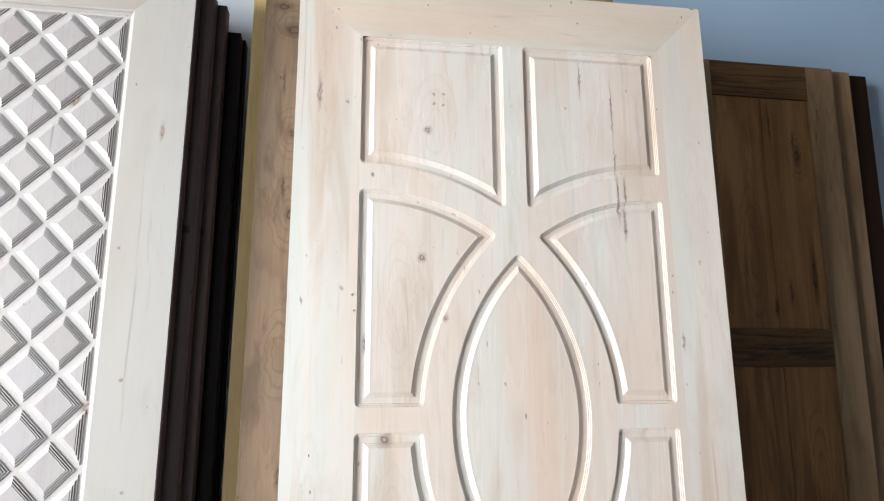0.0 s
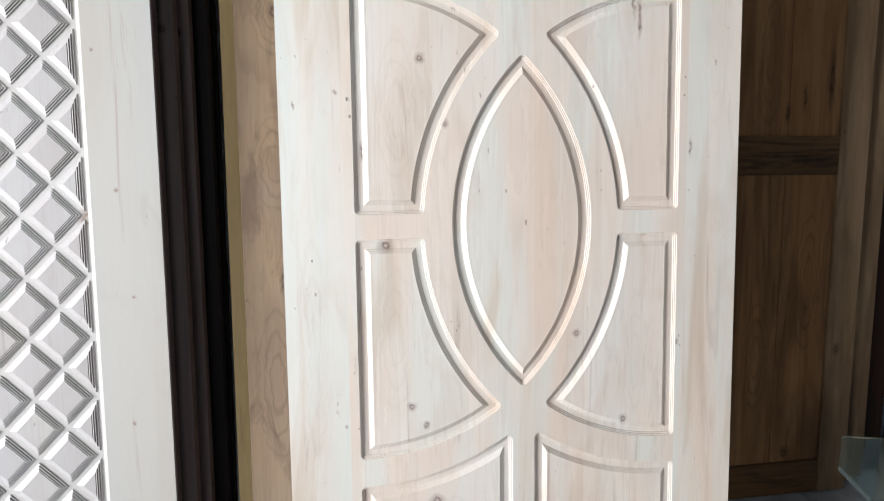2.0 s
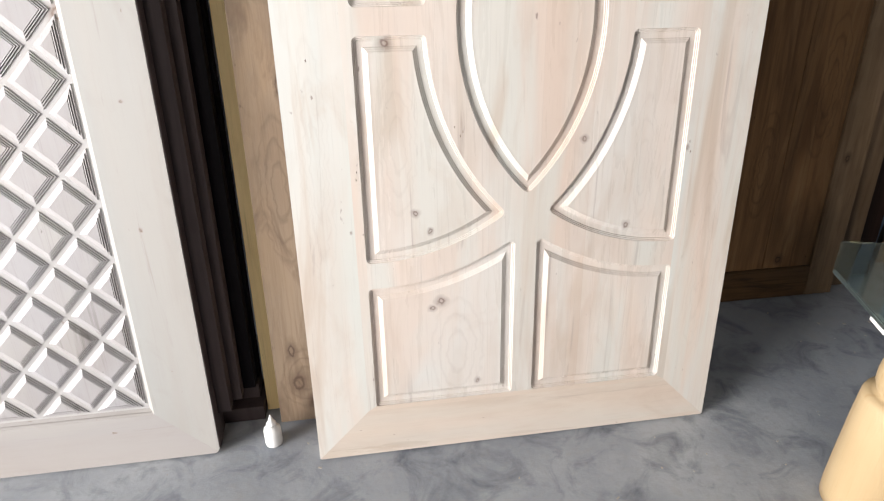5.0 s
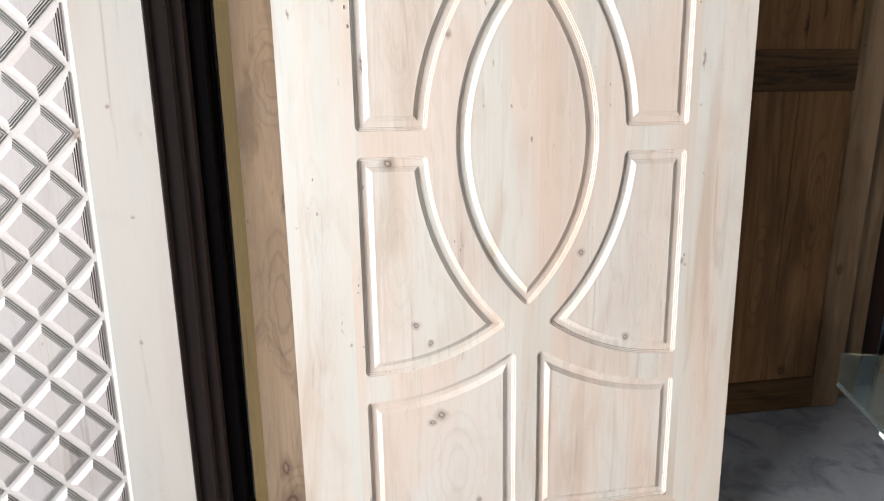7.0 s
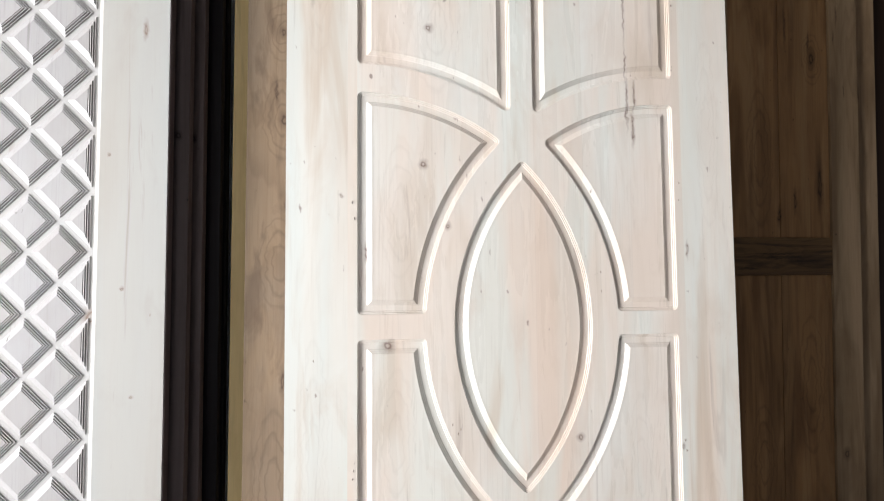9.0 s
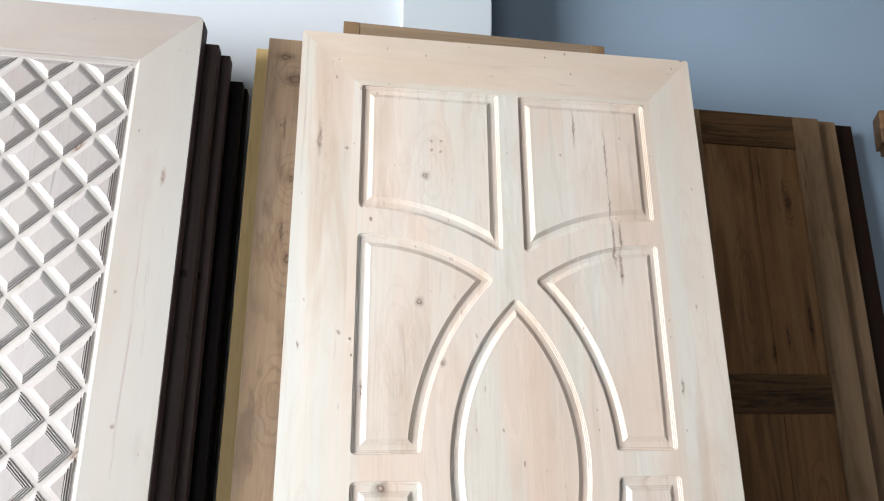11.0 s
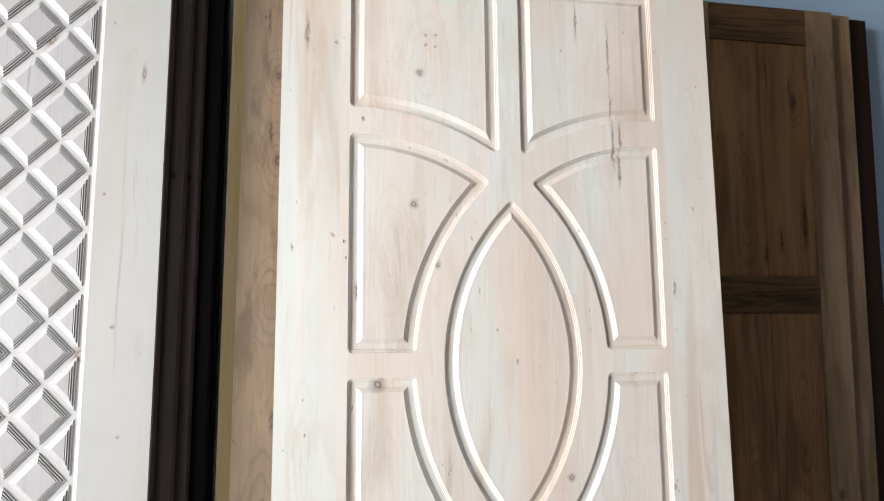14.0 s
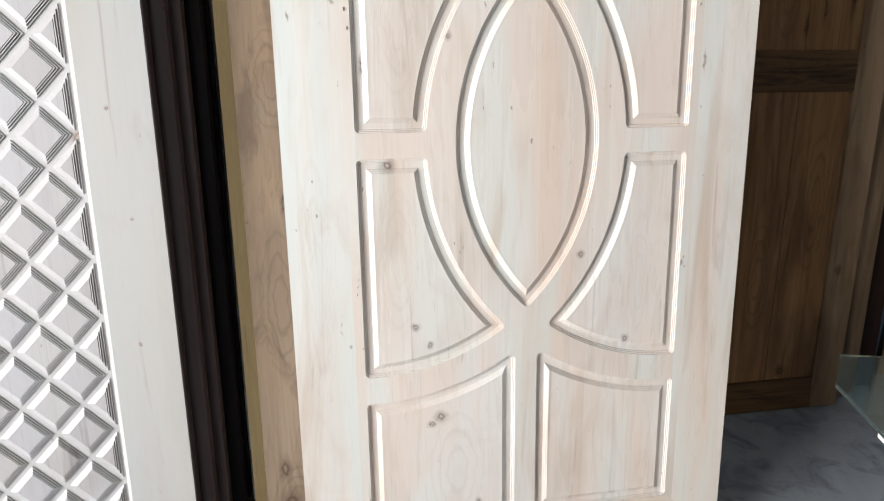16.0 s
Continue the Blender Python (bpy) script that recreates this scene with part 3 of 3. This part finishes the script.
def pad(cx, cz, a, b, x0, x1, z0, z1):
    """A diamond cut off by the border of the field: plain slopes towards one side, grooved steps towards the other. None where nothing is left."""
    h = math.hypot(a, b)
    # a diamond whose middle falls on the border is cut to a clean half
    edge = x1 - cx if abs(x1 - cx) > 0.004 else -0.0005
    planes = [(sx * b / h, sz * a / h, a * b / h, sx > 0) for sx in (1, -1) for sz in (1, -1)]
    planes += [(1, 0, edge, True), (-1, 0, cx - x0, False), (0, 1, z1 - cz, False), (0, -1, cz - z0, True)]
    planes.sort(key=lambda q: math.atan2(q[1], q[0]))

    def reach(q, u):
        return q[2] - u * (CUT if q[3] else PLAIN)

    def meet(q, r, u):
        det = q[0] * r[1] - q[1] * r[0]
        if abs(det) < 1e-9:
            return None
        c, d = reach(q, u), reach(r, u)
        return (c * r[1] - d * q[1]) / det, (q[0] * d - r[0] * c) / det

    def inside(point, u):
        return point and all(q[0] * point[0] + q[1] * point[1] <= reach(q, u) + 1e-7 for q in planes)

    touching = [q for q in planes if sum(1 for r in planes if r is not q and inside(meet(q, r, 0.0), 0.0)) >= 2]
    n = len(touching)
    if n < 3:
        return None

    def ring(u):
        return [meet(touching[k - 1], touching[k], u) for k in range(n)]

    first = ring(0.0)
    if any(v is None for v in first):
        return None
    top = 0.0
    for k in range(1, 41):
        loop = ring(k / 40)
        if not all(inside(v, k / 40) for v in loop):
            break
        top = k / 40
    if top < 0.1:
        return None
    bm = bmesh.new()
    crest = HIGH * top
    for k, q in enumerate(touching):
        cuts = [(u, min(rise, crest)) for u, rise in STEPS if u < top] + [(top, crest)] if q[3] else [(0.0, 0.0), (top, crest)]
        prev = None
        for u, rise in cuts:
            loop = ring(u)
            edge = [bm.verts.new((x, -rise, z)) for x, z in (loop[k], loop[(k + 1) % n])]
            if prev:
                bm.faces.new((prev[0], prev[1], edge[1], edge[0]))
            prev = edge
    bm.faces.new([bm.verts.new((x, -crest, z)) for x, z in ring(top)])
    for f in bm.faces:
        f.normal_update()
        if f.normal.y > 0:
            f.normal_flip()
    return bm


def lattice_door(m, w, h):
    door = thing("lattice_door", m, "pale cream wooden door carved with a diamond lattice", "door")
    k, thick = 0.138, 0.042
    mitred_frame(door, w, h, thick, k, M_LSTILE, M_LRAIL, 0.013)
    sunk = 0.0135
    # the side face's shade, laid on as a thin dark strip
    part("edge_strip", box(w + 0.0002, w + 0.003, 0.001, thick, 0.013, h - 0.013, 0.001), M_DARK, door, "thin strip that darkens the door's side face as shade")
    part("field_board", box(k + 0.0005, w - k - 0.0005, sunk, thick - 0.004, k + 0.0005, h - k - 0.0005), M_RIB_LIT, door)
    # sloping bead round the field
    for x0, x1 in ((k, k + 0.012), (w - k, w - k - 0.012)):
        bm = bmesh.new()
        for x, y, ins in ((x0, 0.0005, 0), (x0 + (x1 - x0) * 0.35, 0.004, 0.004), (x0 + (x1 - x0) * 0.45, 0.0075, 0.005), (x1, sunk, 0.012)):
            for z in (k + ins, h - k - ins):
                bm.verts.new((x, y, z))
        bm.verts.ensure_lookup_table()
        for i in (0, 2, 4):
            bm.faces.new([bm.verts[j] for j in (i, i + 1, i + 3, i + 2)])
        part("bead", bm, M_LSTILE, door)
    for z0, z1 in ((k, k + 0.012), (h - k, h - k - 0.012)):
        bm = bmesh.new()
        for z, y, ins in ((z0, 0.0005, 0), (z0 + (z1 - z0) * 0.35, 0.004, 0.004), (z0 + (z1 - z0) * 0.45, 0.0075, 0.005), (z1, sunk, 0.012)):
            for x in (k + ins, w - k - ins):
                bm.verts.new((x, y, z))
        bm.verts.ensure_lookup_table()
        for i in (0, 2, 4):
            bm.faces.new([bm.verts[j] for j in (i, i + 1, i + 3, i + 2)])
        part("bead", bm, M_LRAIL, door)
    x0, x1, z0, z1 = k + 0.0155, w - k - 0.0175, k + 0.0185, h - k - 0.0155
    px, pz, ga = 0.0625, 0.06585, 0.0078
    whole = None
    base_x, base_z = w - 0.2180, 1.473
    for i in range(-2, 14):
        for j in range(-24, 14):
            if (i + j) % 2:
                continue
            cx, cz = base_x - px * i, base_z + pz * j
            if cx < x0 - px or cx > x1 + px or cz < z0 - pz or cz > z1 + pz:
                continue
            a, b = px - ga, pz - ga * pz / px
            inside = cx - a > x0 and cx + a < x1 and cz - b > z0 and cz + b < z1
            if inside and whole:
                ob = new("diamond", whole)
                ob.parent = door
                ob.location = (cx, sunk, cz)
                continue
            bm = pad(cx, cz, a, b, x0, x1, z0, z1)
            if bm:
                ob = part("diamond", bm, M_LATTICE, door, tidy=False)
                ob.location = (cx, sunk, cz)
                if inside:
                    whole = ob.data
    return door


def panel_door(m, w, h, label, m_stile, m_rail, m_panel, mids=(1.17,), stile=0.108, top=0.128, low=0.118, mid=0.125, thick=0.038, boards=0, group="stacked doors", first=None, joint=0.0004):
    """A framed door: two stiles, a top, a bottom and middle rails, and sunk panels, in boards if asked."""
    door = thing("panel_door", m, label, "door", group)
    first = first or stile
    part("stile", box(0, first, 0, thick, 0, h, 0.002), m_stile, door)
    part("stile", box(w - stile, w, 0, thick, 0, h, 0.002), m_stile, door)
    e = 0.0004
    spans = [(0, low)] + [(z - mid / 2, z + mid / 2) for z in mids] + [(h - top, h)]
    for z0, z1 in spans:
        part("rail", box(first + e, w - stile - e, 0.0008, thick - 0.001, z0, z1, 0.0025), m_rail, door)
    for (a, z0), (z1, b) in zip(spans, spans[1:]):
        n = max(boards, 1)
        step = (w - stile - first) / n
        for i in range(n):
            part("panel", box(first + i * step + joint, first + (i + 1) * step - joint, 0.009, thick - 0.009, z0 + e, z1 - e, 0.0015), m_panel, door)
    return door


def plank(m, size, material, label, name="plank", category="plank", group=""):
    ob = part(name, box(0, size[0], 0, size[1], 0, size[2], 0.003), material)
    ob.matrix_world = m
    return tagged(ob, label, category, group)


def turned(profile, sides=40):
    bm, prev = bmesh.new(), None
    for r, z in profile:
        vs = [bm.verts.new((r * math.cos(2 * math.pi * i / sides), r * math.sin(2 * math.pi * i / sides), z)) for i in range(sides)]
        if prev:
            for i in range(sides):
                bm.faces.new((prev[i], prev[(i + 1) % sides], vs[(i + 1) % sides], vs[i]))
        else:
            bm.faces.new(vs[::-1])
        prev = vs
    bm.faces.new(prev)
    return bm


# ---- the room ----
X0, X1, Y0, TOP = -4.6, 3.6, -4.5, 3.8
WALL_L, WALL_C, WALL_R = 0.60, 0.56, 0.845
tagged(part("floor", box(X0 - 0.15, X1 + 0.15, Y0 - 0.15, 1.0, -0.1, 0.0), M_FLOOR), "worn grey concrete floor with dust and wood chips", "floor", kind="structure")
tagged(part("ceiling", box(X0 - 0.15, X1 + 0.15, Y0 - 0.15, 1.0, TOP, TOP + 0.12), M_CEIL), "unseen plain ceiling, kept dark to cut bounced light", "ceiling", kind="structure")
tagged(part("wall_north_1", box(X0, 0.28, WALL_L, 1.0, 0, TOP), M_WALL), "white painted plaster wall behind the stacked doors", "wall", kind="structure")
tagged(part("wall_north_2", box(0.28, 0.575, WALL_C, 1.0, 0, TOP, 0.004), M_BLUE_LIT), "pale blue plaster pilaster, its paint lightened for light, standing proud of the wall", "pilaster", kind="structure")
tagged(part("wall_north_3", box(0.575, X1, WALL_R, 1.0, 0, TOP), M_BLUE_SHADED), "pale blue plaster wall, its paint darkened for shade", "wall", kind="structure")
tagged(part("wall_east", box(X1, X1 + 0.15, Y0 - 0.15, 1.0, 0, TOP), M_DIM), "unseen wall, kept dark grey to cut bounced light", "wall", kind="structure")
# unseen side wall and front wall, with wide openings assumed for the lamps
bm = box(X0 - 0.15, X0, Y0 - 0.15, -4.3, 0, TOP)
box(X0 - 0.15, X0, -0.25, 1.0, 0, TOP, into=bm)
box(X0 - 0.15, X0, -4.3, -0.25, 2.75, TOP, into=bm)
box(X0 - 0.15, X0, -4.3, -0.25, 0, 0.1, into=bm)
tagged(part("wall_west", bm, M_WALL), "unseen white wall with a wide opening assumed for the side daylight", "wall", kind="structure")
bm = box(X0, -2.3, Y0 - 0.15, Y0, 0, TOP)
box(-0.5, X1, Y0 - 0.15, Y0, 0, TOP, into=bm)
box(-2.3, -0.5, Y0 - 0.15, Y0, 2.8, TOP, into=bm)
box(-2.3, -0.5, Y0 - 0.15, Y0, 0, 1.3, into=bm)
tagged(part("wall_south", bm, M_DIM), "unseen wall with an assumed opening, kept dark grey to cut bounced light", "wall", kind="structure")


def leaning(x, y, lean, lift=0.0045):
    return pose(x, y, lift, -lean)


# ---- the doors ----
carved_door(leaning(0, 0, 6.0), 1.052, 2.1)
lattice_door(leaning(-0.258 - 0.95, 0.067, 6.1), 0.95, 2.148)
# behind the carved door
panel_door(leaning(0.098, 0.10, 6.3), 0.765, 2.205, "grey-brown wooden door standing behind the carved door", M_OLIVE, M_BACKRAIL, M_OLIVE, stile=0.045)
panel_door(leaning(-0.108, 0.154, 7.0), 0.90, 2.178, "tan knotty wooden door leaning behind the carved door", M_SIDE, M_SIDE, M_SIDE, stile=0.16)
panel_door(leaning(-0.149, 0.212, 7.0), 0.90, 2.172, "yellowish wooden door at the back of the stack", M_YELLOW, M_YELLOW, M_YELLOW)
# behind the lattice door; the last two carry the gap's shade in their colour
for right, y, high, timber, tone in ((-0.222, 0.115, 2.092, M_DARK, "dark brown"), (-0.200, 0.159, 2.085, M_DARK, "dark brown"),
                                     (-0.169, 0.203, 2.03, M_DARK_SHADED, "shade-blackened brown"), (-0.163, 0.247, 2.03, M_DARK_SHADED, "shade-blackened brown")):
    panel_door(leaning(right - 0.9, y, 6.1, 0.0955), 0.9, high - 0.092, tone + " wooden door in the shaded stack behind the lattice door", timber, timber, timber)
# the brown doors against the blue wall
panel_door(leaning(1.292, 0.522, 4.1), 0.57, 2.182, "brown planked wooden door with three rails leaning on the blue wall", M_OLIVE, M_BROWNRAIL, M_BROWN, mids=(1.175,), boards=2, first=0.085, joint=0.0012, group="brown doors")
panel_door(leaning(1.390, 0.566, 4.1), 0.585, 2.195, "grey-brown wooden door behind the planked door", M_OLIVE, M_BROWN, M_BROWN, group="brown doors")
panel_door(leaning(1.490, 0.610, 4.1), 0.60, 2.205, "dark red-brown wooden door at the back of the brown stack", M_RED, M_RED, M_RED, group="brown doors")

# ---- on the floor ----
plank(pose(-1.10, 0.112, 0), (0.84, 0.062, 0.0948), M_DARK, "dark wooden bearer under the stacked dark doors", "bearer", "bearer", "bearers")
plank(pose(-1.05, 0.180, 0), (0.897, 0.12, 0.046), M_DARK, "dark wooden bearer on the floor between the stacks", "bearer", "bearer", "bearers")
plank(pose(-1.05, 0.220, 0.0464), (0.885, 0.075, 0.0484), M_DARK, "dark wooden bearer lying on another bearer", "bearer", "bearer", "bearers")

bottle = thing("glue_bottle", pose(-0.122, 0.085, 0, 0, 0, 20), "small white plastic glue bottle standing on the concrete floor", "bottle")
part("body", turned([(0.018, 0), (0.0215, 0.002), (0.0225, 0.008), (0.0225, 0.046), (0.021, 0.052), (0.014, 0.060), (0.012, 0.062)]), M_PLASTIC, bottle, smooth=True)
part("cap", turned([(0.0125, 0.0622), (0.0125, 0.070), (0.009, 0.073), (0.0055, 0.083), (0.0025, 0.094), (0.002, 0.096)]), M_PLASTIC, bottle, "pointed white nozzle cap", smooth=True)

# ---- the glass-topped table ----
table = thing("glass_table", pose(1.338, 0.023, 0, 0, 0, -16), "low table with a clipped-corner glass top on honey-coloured turned wooden legs", "table")
GZ = 0.5
part("glass_top", slab([(0, 0), (0.55, 0), (0.70, -0.15), (0.70, -0.62), (0.55, -0.77), (0.0, -0.77), (-0.082, -0.62), (-0.082, -0.155)], GZ, GZ + 0.012, 0.0025), M_GLASS, table)


def table_leg(x, y):
    leg = part("leg", turned([(0.094, 0), (0.095, 0.03), (0.094, 0.12), (0.091, 0.24), (0.088, 0.305), (0.084, 0.316), (0.074, 0.320), (0.064, 0.322), (0.066, 0.330), (0.072, 0.345), (0.073, 0.37), (0.068, 0.41), (0.056, 0.45), (0.046, 0.485)]), M_LEG, table, "honey-coloured turned wooden leg", smooth=True)
    leg.location = (x, y, 0)
    foot = part("pad", turned([(0.014, 0.485), (0.016, 0.488), (0.016, GZ - 0.0005)], 20), M_RUBBER, leg, "white rubber pad")
    foot.location = (0, 0, 0)


for lx, ly in ((0.04, -0.365), (0.5, -0.365), (0.04, -0.66), (0.5, -0.66)):
    table_leg(lx, ly)
part("edge_pad", box(-0.079, -0.064, -0.39, -0.33, GZ - 0.010, GZ - 0.0005, 0.002), M_RUBBER, table, "white rubber pad under the glass edge")
part("apron", box(0.04, 0.52, -0.38, -0.34, 0.40, 0.46, 0.004), M_LEG, table)
part("apron", box(0.04, 0.52, -0.68, -0.64, 0.40, 0.46, 0.004), M_LEG, table)

# ---- the door frame at the blue wall's end ----
frame_thing = thing("door_frame", pose(2.152, 0.70, 0, 0, 0, -35), "brown wooden door frame with a moulded head standing by the wall", "door frame")
part("head", box(0.0, 0.9, 0, 0.12, 2.115, 2.248, 0.006), M_BROWNRAIL, frame_thing)
part("bead", box(0.012, 0.888, 0.012, 0.108, 2.088, 2.1145, 0.004), M_BROWNRAIL, frame_thing)
part("post", box(0.04, 0.12, 0.02, 0.10, 0, 2.0875, 0.004), M_OLIVE, frame_thing)
part("post", box(0.77, 0.85, 0.02, 0.10, 0, 2.0875, 0.004), M_OLIVE, frame_thing)

# ---- chips and dust on the floor ----
bm = bmesh.new()
rng = random.Random(4)
for _ in range(160):
    x, y = rng.uniform(-0.9, 2.0), rng.uniform(-0.9, 0.5)
    s, a = rng.uniform(0.001, 0.0042), rng.uniform(0, math.pi)
    c = Matrix.Translation((x, y, s * 0.2)) @ Matrix.Rotation(a, 4, "Z") @ Matrix.Diagonal((s * rng.uniform(1, 3), s, s * 0.4, 1))
    bmesh.ops.create_cube(bm, size=1.0, matrix=c)
tagged(part("wood_chips", bm, M_CHIP), "small wood chips and shavings scattered on the concrete floor", "wood chips", kind="stuff")
